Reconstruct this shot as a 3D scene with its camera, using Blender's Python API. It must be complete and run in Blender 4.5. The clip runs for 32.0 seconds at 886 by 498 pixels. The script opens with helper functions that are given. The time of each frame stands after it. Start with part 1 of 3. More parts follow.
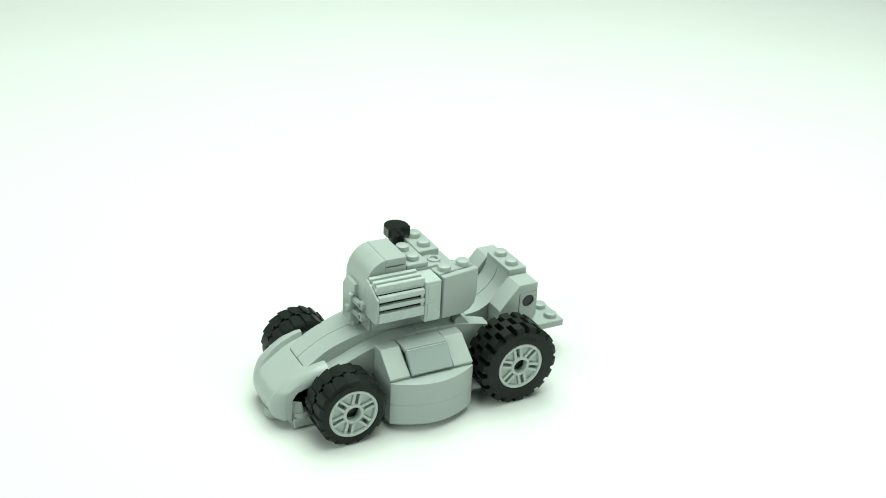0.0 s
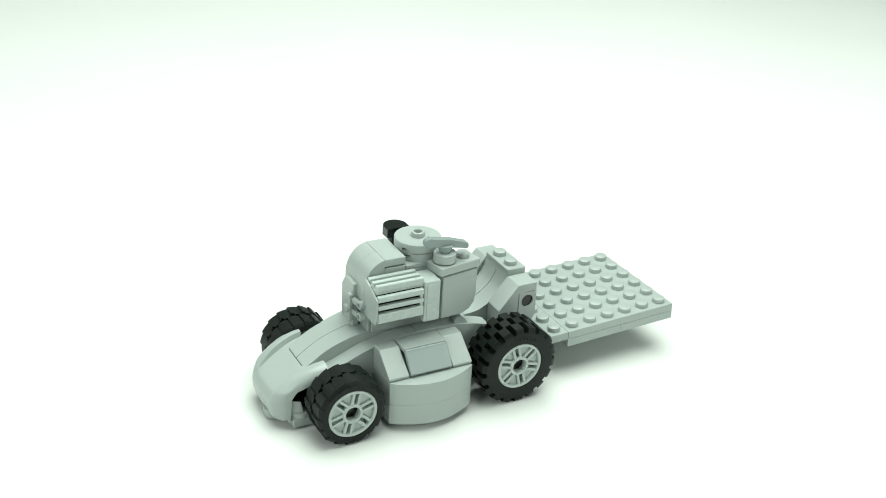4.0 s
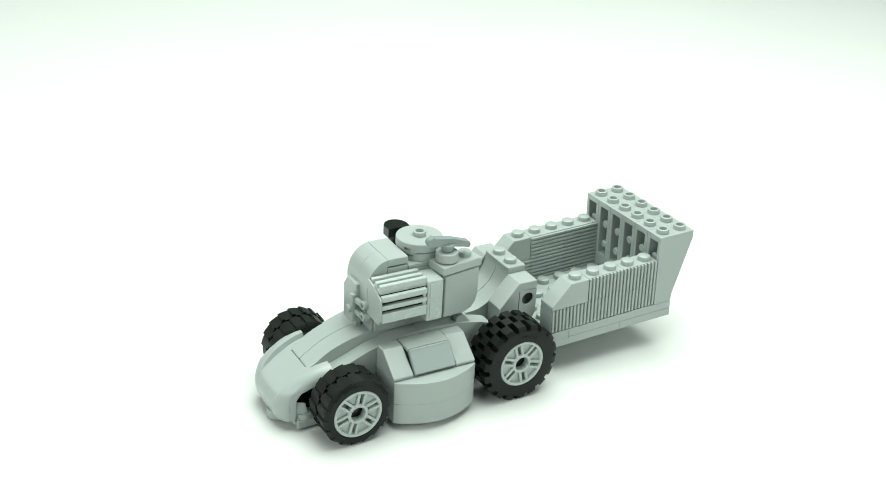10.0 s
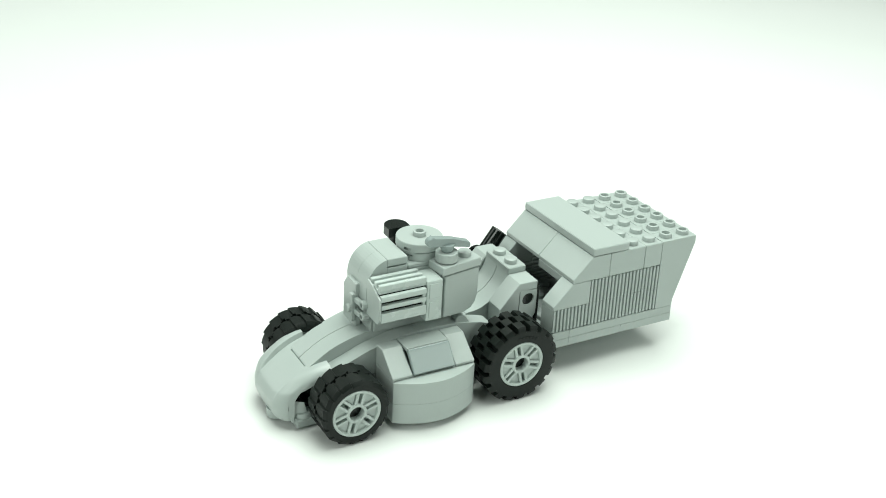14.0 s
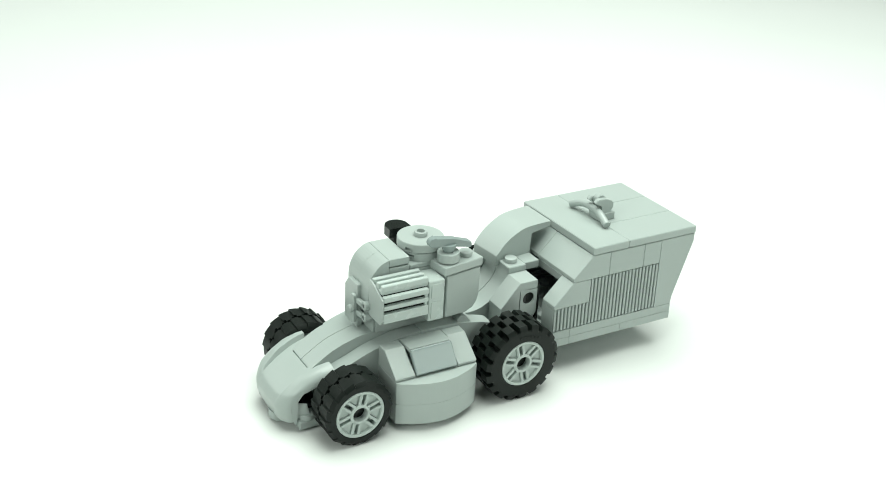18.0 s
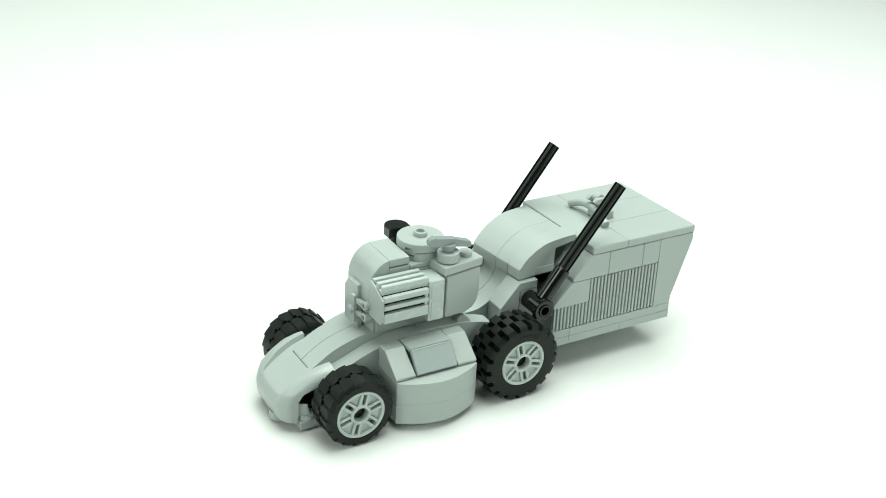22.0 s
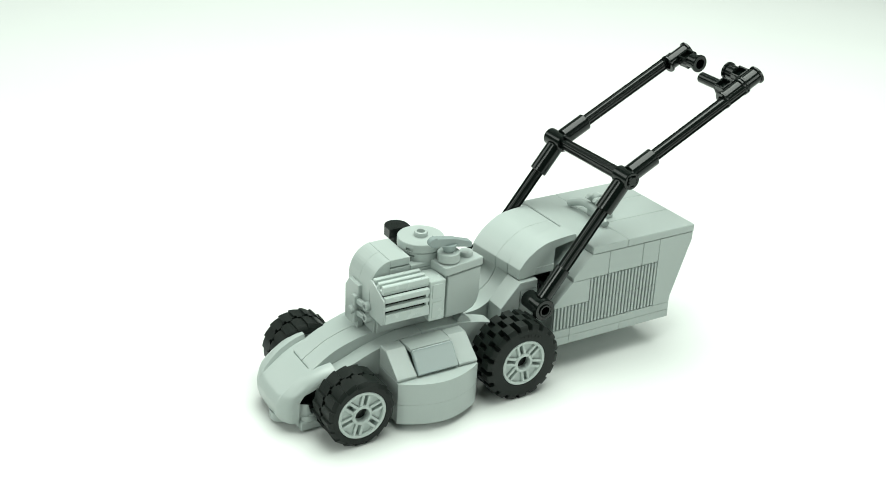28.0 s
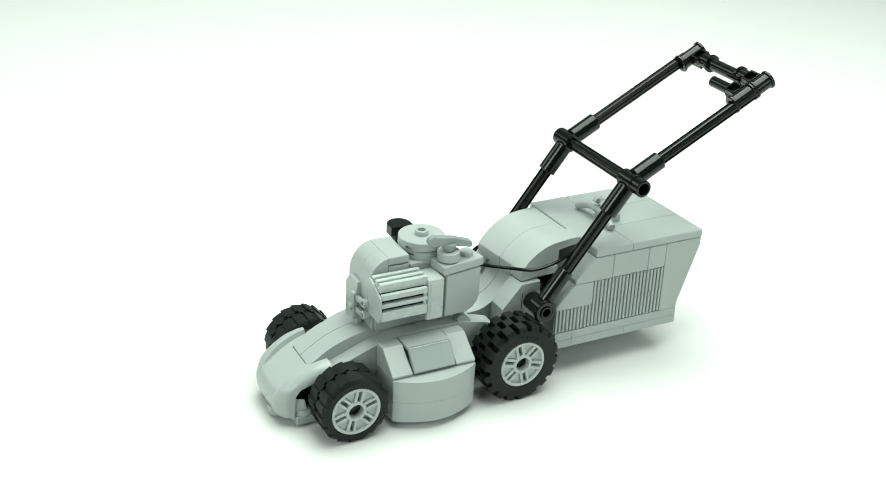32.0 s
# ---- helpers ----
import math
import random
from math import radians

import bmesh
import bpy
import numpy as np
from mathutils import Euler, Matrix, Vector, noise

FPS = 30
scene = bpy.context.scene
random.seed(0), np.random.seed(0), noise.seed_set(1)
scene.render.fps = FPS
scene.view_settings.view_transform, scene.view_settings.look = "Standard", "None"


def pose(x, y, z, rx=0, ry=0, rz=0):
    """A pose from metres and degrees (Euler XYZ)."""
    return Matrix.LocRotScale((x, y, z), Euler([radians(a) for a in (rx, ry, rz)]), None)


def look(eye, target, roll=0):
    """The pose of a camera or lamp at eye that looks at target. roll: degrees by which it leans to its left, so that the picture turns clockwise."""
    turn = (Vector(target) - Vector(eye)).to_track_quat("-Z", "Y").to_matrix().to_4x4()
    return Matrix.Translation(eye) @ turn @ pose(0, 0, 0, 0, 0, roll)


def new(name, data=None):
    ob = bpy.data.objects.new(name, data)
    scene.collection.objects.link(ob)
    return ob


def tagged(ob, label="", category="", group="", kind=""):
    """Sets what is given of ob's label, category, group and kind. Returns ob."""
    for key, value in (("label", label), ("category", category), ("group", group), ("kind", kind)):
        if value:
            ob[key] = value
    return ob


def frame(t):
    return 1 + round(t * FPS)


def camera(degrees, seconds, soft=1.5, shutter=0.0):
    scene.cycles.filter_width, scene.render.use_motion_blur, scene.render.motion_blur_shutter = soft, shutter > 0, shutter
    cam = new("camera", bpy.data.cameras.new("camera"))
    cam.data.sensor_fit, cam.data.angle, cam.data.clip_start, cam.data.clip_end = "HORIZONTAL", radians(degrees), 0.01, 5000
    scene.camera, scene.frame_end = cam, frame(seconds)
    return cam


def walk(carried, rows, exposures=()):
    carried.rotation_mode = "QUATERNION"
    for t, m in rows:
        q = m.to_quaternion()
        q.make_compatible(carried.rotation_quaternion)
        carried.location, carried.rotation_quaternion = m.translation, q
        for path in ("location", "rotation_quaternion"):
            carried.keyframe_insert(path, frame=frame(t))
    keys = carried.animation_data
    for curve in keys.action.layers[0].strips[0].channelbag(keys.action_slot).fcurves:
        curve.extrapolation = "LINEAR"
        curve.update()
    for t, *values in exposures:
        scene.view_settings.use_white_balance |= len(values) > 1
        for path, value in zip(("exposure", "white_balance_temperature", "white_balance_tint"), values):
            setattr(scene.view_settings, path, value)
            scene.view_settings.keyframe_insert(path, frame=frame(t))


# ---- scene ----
# ---- camera and its way ----
cam = camera(40.0, 32.0, soft=0.95)
EYE = Vector((-0.22206, -0.33656, 0.24560))
VIEW = look(EYE, EYE + Vector((0.46875, 0.76255, -0.44585)), 3.09)
walk(cam, [(0, VIEW), (32, VIEW)], exposures=[(0, -0.11, 6500, 1), (2.0, -0.10, 6500, 2), (3.2, -0.08, 6500, 6), (5.5, 0.0, 6500, 10), (32, 0.0, 6500, 10)])

# ---- light ----
world = bpy.data.worlds.new("studio")
scene.world = world
world.use_nodes = True
world.node_tree.nodes["Background"].inputs[0].default_value = (0.9, 1.0, 0.92, 1)
world.node_tree.nodes["Background"].inputs[1].default_value = 0.02


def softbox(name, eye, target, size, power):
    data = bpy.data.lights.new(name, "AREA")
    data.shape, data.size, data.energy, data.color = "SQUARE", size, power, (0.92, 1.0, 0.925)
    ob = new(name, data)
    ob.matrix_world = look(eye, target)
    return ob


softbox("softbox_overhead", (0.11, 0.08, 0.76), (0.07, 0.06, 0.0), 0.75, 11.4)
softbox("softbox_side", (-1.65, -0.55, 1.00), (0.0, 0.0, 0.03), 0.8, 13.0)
# Unseen fill lamps added to lift the chute and the near walls.
softbox("fill_back", (-0.95, 1.00, 0.95), (0.0, 0.0, 0.03), 0.8, 4.6)
softbox("fill_front", (0.75, -1.15, 0.75), (0.04, 0.0, 0.03), 0.7, 5.6)


# ---- materials ----
def material(name, color, rough, mottled=0.04, scale=180.0, bump=0.02, spread=0.25, spec=0.5):
    m = bpy.data.materials.new(name)
    m.use_nodes = True
    nt = m.node_tree
    n, l = nt.nodes, nt.links
    b = n["Principled BSDF"]
    b.inputs["Specular IOR Level"].default_value = spec
    tc = n.new("ShaderNodeTexCoord")
    big = n.new("ShaderNodeTexNoise")
    big.inputs["Scale"].default_value, big.inputs["Detail"].default_value = scale, 6
    l.new(tc.outputs["Object"], big.inputs["Vector"])
    fine = n.new("ShaderNodeTexNoise")
    fine.inputs["Scale"].default_value, fine.inputs["Detail"].default_value = scale * 14, 4
    l.new(tc.outputs["Object"], fine.inputs["Vector"])
    info = n.new("ShaderNodeObjectInfo")
    mix = n.new("ShaderNodeMix")
    mix.data_type = "RGBA"
    lo = [c * (1 - mottled) for c in color] + [1]
    hi = [min(1, c * (1 + mottled)) for c in color] + [1]
    mix.inputs[6].default_value, mix.inputs[7].default_value = lo, hi
    add = n.new("ShaderNodeMath")
    add.operation = "MULTIPLY_ADD"
    add.inputs[1].default_value = 0.5
    l.new(info.outputs["Random"], add.inputs[0])
    half = n.new("ShaderNodeMath")
    half.operation = "MULTIPLY"
    half.inputs[1].default_value = 0.5
    l.new(big.outputs["Fac"], half.inputs[0])
    l.new(half.outputs[0], add.inputs[2])
    l.new(add.outputs[0], mix.inputs[0])
    l.new(mix.outputs[2], b.inputs["Base Color"])
    rr = n.new("ShaderNodeMapRange")
    rr.inputs["To Min"].default_value = rough * (1 - spread)
    rr.inputs["To Max"].default_value = rough * (1 + spread)
    l.new(big.outputs["Fac"], rr.inputs["Value"])
    l.new(rr.outputs[0], b.inputs["Roughness"])
    bp = n.new("ShaderNodeBump")
    bp.inputs["Strength"].default_value, bp.inputs["Distance"].default_value = bump, 0.0002
    l.new(fine.outputs["Fac"], bp.inputs["Height"])
    l.new(bp.outputs[0], b.inputs["Normal"])
    return m


GREY = material("grey_plastic", (0.368, 0.420, 0.400), 0.29, 0.016, spread=0.12)
WHITE = material("pale_grey_plastic", (0.445, 0.51, 0.484), 0.27, 0.014, spread=0.12)
SLATE = material("slate_grey_plastic", (0.238, 0.292, 0.283), 0.22, 0.014, spread=0.12)
RIM = material("rim_plastic", (0.415, 0.475, 0.45), 0.30, 0.03)
BLACK = material("black_plastic", (0.0035, 0.006, 0.0048), 0.16, 0.1, spec=0.42)
RUBBER = material("black_rubber", (0.0055, 0.0088, 0.0070), 0.46, 0.15, 260, 0.14, spec=0.23)
PAPER = material("white_paper", (0.695, 0.722, 0.702), 0.75, 0.012, 9, 0.05)

# ---- the place: one sheet of white paper that sweeps up behind ----
MM = 0.001


def smooth_by_angle(me, degrees=34):
    bm = bmesh.new()
    bm.from_mesh(me)
    bmesh.ops.recalc_face_normals(bm, faces=bm.faces)
    for fc in bm.faces:
        fc.smooth = True
    for e in bm.edges:
        if len(e.link_faces) == 2:
            e.smooth = e.calc_face_angle(0) < radians(degrees)
    bm.to_mesh(me)
    bm.free()


def sweep():
    pts = [(-2.2, 0.0)]
    for i in range(13):
        a = radians(90 * i / 12)
        pts.append((1.0 + 0.75 * math.sin(a), 0.75 - 0.75 * math.cos(a)))
    pts.append((1.75, 2.0))
    bm = bmesh.new()
    turn = pose(0, 0, 0, 0, 0, -31)
    rows = []
    for x in (-3.0, 3.0):
        rows.append([bm.verts.new(turn @ Vector((x, d, z))) for d, z in pts])
    for i in range(len(pts) - 1):
        bm.faces.new((rows[0][i], rows[1][i], rows[1][i + 1], rows[0][i + 1]))
    me = bpy.data.meshes.new("backdrop")
    bm.to_mesh(me)
    bm.free()
    smooth_by_angle(me, 60)
    me.materials.append(PAPER)
    ob = new("backdrop", me)
    return tagged(ob, "seamless white paper sweep under and behind the toy", "backdrop", kind="structure")


sweep()


# ---- shapes, all in millimetres of the mower's own space ----
def add_faces(bm, verts, faces, bevel=0.0):
    vs = [bm.verts.new(v) for v in verts]
    fs = [bm.faces.new([vs[i] for i in f]) for f in faces]
    if bevel:
        es = list({e for f in fs for e in f.edges})
        bmesh.ops.bevel(bm, geom=es, offset=bevel, segments=1, affect="EDGES", profile=0.5, clamp_overlap=True)
    return bm


def box(bm, x0, x1, y0, y1, z0, z1, bevel=0.28):
    vs = [(x, y, z) for z in (z0, z1) for y in (y0, y1) for x in (x0, x1)]
    return add_faces(bm, vs, [(0, 2, 3, 1), (4, 5, 7, 6), (0, 1, 5, 4), (2, 6, 7, 3), (0, 4, 6, 2), (1, 3, 7, 5)], bevel)


def prism(bm, poly, a, b, axis="y", bevel=0.25):
    """A closed outline drawn out from a to b along an axis; outline in the other two axes in order."""
    def at(p, d):
        return {"x": (d, p[0], p[1]), "y": (p[0], d, p[1]), "z": (p[0], p[1], d)}[axis]
    n = len(poly)
    vs = [at(p, a) for p in poly] + [at(p, b) for p in poly]
    faces = [tuple(range(n)), tuple(range(2 * n - 1, n - 1, -1))]
    faces += [(i, i + n, (i + 1) % n + n, (i + 1) % n) for i in range(n)]
    return add_faces(bm, vs, faces, bevel)


def lathe(bm, profile, m, seg=32, close=False):
    """Turns (radius, height) pairs round the z axis of the pose m; closed at both ends by fans."""
    rings = []
    for r, h in profile:
        rings.append([bm.verts.new(m @ Vector((r * math.cos(2 * math.pi * i / seg), r * math.sin(2 * math.pi * i / seg), h))) for i in range(seg)])
    pairs = list(zip(rings, rings[1:] + rings[:1])) if close else list(zip(rings, rings[1:]))
    for a, b in pairs:
        for i in range(seg):
            bm.faces.new((a[i], a[(i + 1) % seg], b[(i + 1) % seg], b[i]))
    if not close:
        bm.faces.new(rings[0][::-1])
        bm.faces.new(rings[-1])
    return bm


def along(p0, p1):
    d = Vector(p1) - Vector(p0)
    return Matrix.Translation(p0) @ d.to_track_quat("Z", "Y").to_matrix().to_4x4(), d.length


def rod(bm, p0, p1, r, seg=20, chamfer=0.3):
    m, n = along(p0, p1)
    return lathe(bm, [(r - chamfer, 0), (r, chamfer), (r, n - chamfer), (r - chamfer, n)], m, seg)


def pipe(bm, p0, p1, r, hole, seg=24):
    m, n = along(p0, p1)
    c = 0.25
    return lathe(bm, [(hole, 0), (r - c, 0), (r, c), (r, n - c), (r - c, n), (hole, n)], m, seg, close=True)


STUDS = {}           # studs that wait for the brick they belong to


def stud(bm, x, y, z, hollow=False):
    STUDS.setdefault(id(bm), []).append((Vector((x, y, z)), hollow))
    return bm


STUD_MESH = {}


def stud_mesh(hollow, mat):
    """One moulded stud, solid or hollow, shared by all bricks of a colour."""
    if (hollow, mat) not in STUD_MESH:
        bm, r, h = bmesh.new(), 2.42, 1.75
        if hollow:
            prof = [(r, -0.2), (r, h - 0.22), (r - 0.08, h - 0.08), (r - 0.22, h), (1.62, h), (1.5, h - 0.12), (1.45, 0.2)]
        else:
            prof = [(r, -0.2), (r, h - 0.28), (r - 0.1, h - 0.1), (r - 0.28, h)]
        lathe(bm, prof, Matrix.Identity(4), 24)
        for v in bm.verts:
            v.co *= MM
        me = bpy.data.meshes.new("stud")
        bm.to_mesh(me)
        bm.free()
        smooth_by_angle(me)
        me.materials.append(mat)
        STUD_MESH[(hollow, mat)] = me
    return STUD_MESH[(hollow, mat)]


def studs(bm, xs, ys, z, hollow=False):
    for x in xs:
        for y in ys:
            stud(bm, x, y, z, hollow)
    return bm


def curve_strip(bm, top, y0, y1, base, bevel=0.22):
    """A curved slope: top outline of (x, z) from front to back over a flat base height."""
    poly = [(top[0][0], base)] + list(top) + [(top[-1][0], base)]
    return prism(bm, poly, y0, y1, "y", bevel)


ORIGIN = {}


def part(name, bm, mat, parent, label="", pivot=None):
    """Links a bmesh (millimetres) as one mesh under a thing or part; its origin at the middle of its base. Its studs go under it."""
    waiting_studs = STUDS.pop(id(bm), [])
    co = [v.co for v in bm.verts]
    lo = [min(c[i] for c in co) for i in range(3)]
    hi = [max(c[i] for c in co) for i in range(3)]
    at = Vector(pivot) if pivot else Vector(((lo[0] + hi[0]) / 2, (lo[1] + hi[1]) / 2, lo[2]))
    for v in bm.verts:
        v.co = (v.co - at) * MM
    me = bpy.data.meshes.new(name)
    bm.to_mesh(me)
    bm.free()
    smooth_by_angle(me)
    me.materials.append(mat)
    ob = new(name, me)
    wn = ob.modifiers.new("even_faces", "WEIGHTED_NORMAL")
    wn.keep_sharp = True
    ob.parent = parent
    ORIGIN[ob] = at
    ob.location = (at - ORIGIN[parent]) * MM
    for p, hollow in waiting_studs:
        knob = new("stud", stud_mesh(hollow, mat))
        knob.parent = ob
        knob.location = (p - at) * MM
    return tagged(ob, label) if label else ob


mower = tagged(new("toy_lawn_mower"), "grey toy lawn mower built of plastic bricks, on white paper", "toy mower")
ORIGIN[mower] = Vector((0, 0, 0))
ARRIVE = []          # (piece, seconds)


def late(ob, t):
    ARRIVE.append((ob, t))
    return ob


def B():
    return bmesh.new()


YC = -4.0            # centre line of the chassis


def tube(pts, r, seg=10, steps=5):
    """A round cord or bar along a smooth line through the points."""
    bm = B()
    path = []
    for i in range(len(pts) - 1):
        p0, p1, p2, p3 = pts[max(0, i - 1)], pts[i], pts[i + 1], pts[min(len(pts) - 1, i + 2)]
        for k in range(steps):
            t = k / steps
            path.append(Vector([0.5 * (2 * b + (c - a) * t + (2 * a - 5 * b + 4 * c - d) * t * t + (3 * b - a - 3 * c + d) * t ** 3) for a, b, c, d in zip(p0, p1, p2, p3)]))
    path.append(Vector(pts[-1]))
    rings = []
    for i, p in enumerate(path):
        d = (path[min(i + 1, len(path) - 1)] - path[max(i - 1, 0)]).normalized()
        u = d.cross(Vector((0, 0, 1))).normalized()
        w = u.cross(d)
        rings.append([bm.verts.new(p + r * (u * math.cos(a) + w * math.sin(a))) for a in [2 * math.pi * q / seg for q in range(seg)]])
    for a, b in zip(rings, rings[1:]):
        for i in range(seg):
            bm.faces.new((a[i], a[(i + 1) % seg], b[(i + 1) % seg], b[i]))
    bm.faces.new(rings[0][::-1])
    bm.faces.new(rings[-1])
    return bm


# ---- wheels ----
def tread(m, heights, radius, angles):
    """A tyre as one skin: radius(angle, height) sampled on a grid, closed round the inside."""
    bm = B()
    rings = []
    for h in heights:
        rings.append([bm.verts.new(m @ Vector((radius(a, h) * math.cos(a), radius(a, h) * math.sin(a), h))) for a in angles])
    n = len(angles)
    for r, h in ((9.2, 14.0), (8.6, 13.5), (8.3, 7.0), (8.6, 0.5), (9.2, 0.0)):
        rings.append([bm.verts.new(m @ Vector((r * math.cos(a), r * math.sin(a), h))) for a in angles])
    for a, b in zip(rings, rings[1:] + rings[:1]):
        for i in range(n):
            bm.faces.new((a[i], a[(i + 1) % n], b[(i + 1) % n], b[i]))
    return bm


def tyre_front(m):
    """Two staggered rows of shallow saw-tooth blocks with a dark slot where the rows meet."""
    n, e = 18, 0.008
    pitch = 2 * math.pi / n
    angles = []
    for i in range(2 * n):
        c = i * pitch / 2
        angles += [c - 0.08, c - 0.07, c - e, c + e, c + 0.07, c + 0.08]

    def radius(a, h):
        row = 0 if h < 7 else 1
        k = (a / pitch + 0.5 * row + 1.0) % 1.0
        near = min(k, 1 - k) * pitch
        if near < 0.075 and 5.9 < h < 7.6:
            return 10.4
        shoulder = 1.3 if h < 0.3 or h > 13.7 else 0.55 if h < 1.0 or h > 13.0 else 0.0
        return 11.95 + 0.7 * k - shoulder
    return tread(m, (0.0, 0.5, 1.1, 2.0, 4.2, 5.85, 5.95, 6.92, 7.08, 7.55, 7.65, 9.8, 12.0, 12.9, 13.5, 14.0), radius, angles)


def tyre_rear(m):
    n, e = 18, 0.009
    pitch = 2 * math.pi / n
    lug = 0.66
    cuts = sorted({0.0, lug, 0.5, (0.5 + lug) % 1.0})
    angles = []
    for i in range(n):
        for c in cuts:
            angles += [(i + c) * pitch - e, (i + c) * pitch + e]

    def radius(a, h):
        col = 0 if h < 5.0 else 1 if h < 9.0 else 2
        k = (a / pitch + 0.5 * col) % 1.0
        on = k < lug
        if h < 0.05 or h > 13.95:
            return 13.2 if on else 12.9
        low = 13.5 if (h < 0.5 or h > 13.5) else 12.5
        return (14.3 if h < 0.5 or h > 13.5 else 15.2) if on else low
    bm = tread(m, (0.0, 0.3, 0.9, 4.86, 5.14, 8.86, 9.14, 13.1, 13.7, 14.0), radius, angles)
    for i in range(6):           # worn raised marks on the side wall
        a = radians(-62 - i * 8)
        p = [m @ Vector((r2 * math.cos(a2), r2 * math.sin(a2), h)) for h in (0.05, -0.16) for r2 in (10.5, 11.5) for a2 in (a, a + 0.08)]
        add_faces(bm, p, [(0, 1, 3, 2), (4, 6, 7, 5), (0, 4, 5, 1), (2, 3, 7, 6), (0, 2, 6, 4), (1, 5, 7, 3)])
    return bm


def rim(m, phase):
    bm = lathe(B(), [(7.9, 0.1), (8.7, -0.1), (9.0, 0.3), (9.0, 13), (7.6, 13), (7.6, 2.2)], m, 48, close=True)
    lathe(bm, [(2.65, 2.6), (7.8, 2.6), (7.8, 3.4), (2.65, 3.4)], m, 32, close=True)
    lathe(bm, [(2.6, 0.4), (2.75, 0.0), (3.55, 0.0), (3.8, 0.3), (3.8, 2.8), (2.6, 9.0)], m, 28, close=True)
    for i in range(6):
        a = radians(60 * i + phase)
        t = Matrix.Rotation(a, 4, "Z")
        for s in (-1.2, 1.2):
            vs = [m @ t @ Vector((x, y + s * (1.0 if x > 5 else 0.92), z)) for z in (0.3, 2.7) for y in (-0.5, 0.5) for x in (3.4, 8.2)]
            add_faces(bm, vs, [(0, 2, 3, 1), (4, 5, 7, 6), (0, 1, 5, 4), (2, 6, 7, 3), (0, 4, 6, 2), (1, 3, 7, 5)], 0.1)
        # the flat web between this pair of spokes and the next
        web = [(3.7, 28), (8.0, 13), (8.0, 24), (8.0, 36), (8.0, 47), (3.7, 32)]
        at = [(r * math.cos(a + radians(d)), r * math.sin(a + radians(d))) for r, d in web]
        vs = [m @ Vector((x, y, z)) for z in (1.15, 2.7) for x, y in at]
        k = len(web)
        add_faces(bm, vs, [tuple(range(k)), tuple(range(2 * k - 1, k - 1, -1))] + [(q, q + k, (q + 1) % k + k, (q + 1) % k) for q in range(k)])
    return bm


def hub_pin(m):
    return lathe(B(), [(2.55, 2.6), (2.55, 22)], m, 20)


WHEELS = {}
for name, x, r, make in (("front", -64.6, 12.5, tyre_front), ("rear", 0.5, 15.2, tyre_rear)):
    for side in (-1, 1):
        outer = YC + side * (26.6 if name == "front" else 28.4)
        if name == "front" and side < 0:
            outer = -34.6
        if name == "rear" and side < 0:
            outer = -34.2
        # local +z of the wheel runs inwards from its outer face
        m = Matrix.Translation((x, outer, r)) @ pose(0, 0, 0, 90 * side)
        w = part("tyre", make(m), RUBBER, mower, "black rubber tyre with %s tread" % ("shallow block" if name == "front" else "deep staggered lug"), pivot=(x, outer, r))
        part("rim", rim(m, 43 if name == "front" else 17), RIM, w, "grey six-spoke plastic rim", pivot=(x, outer, r))
        part("axle_pin", hub_pin(m), BLACK, w, "dark axle pin", pivot=(x, outer, r))
        WHEELS[(name, side)] = w


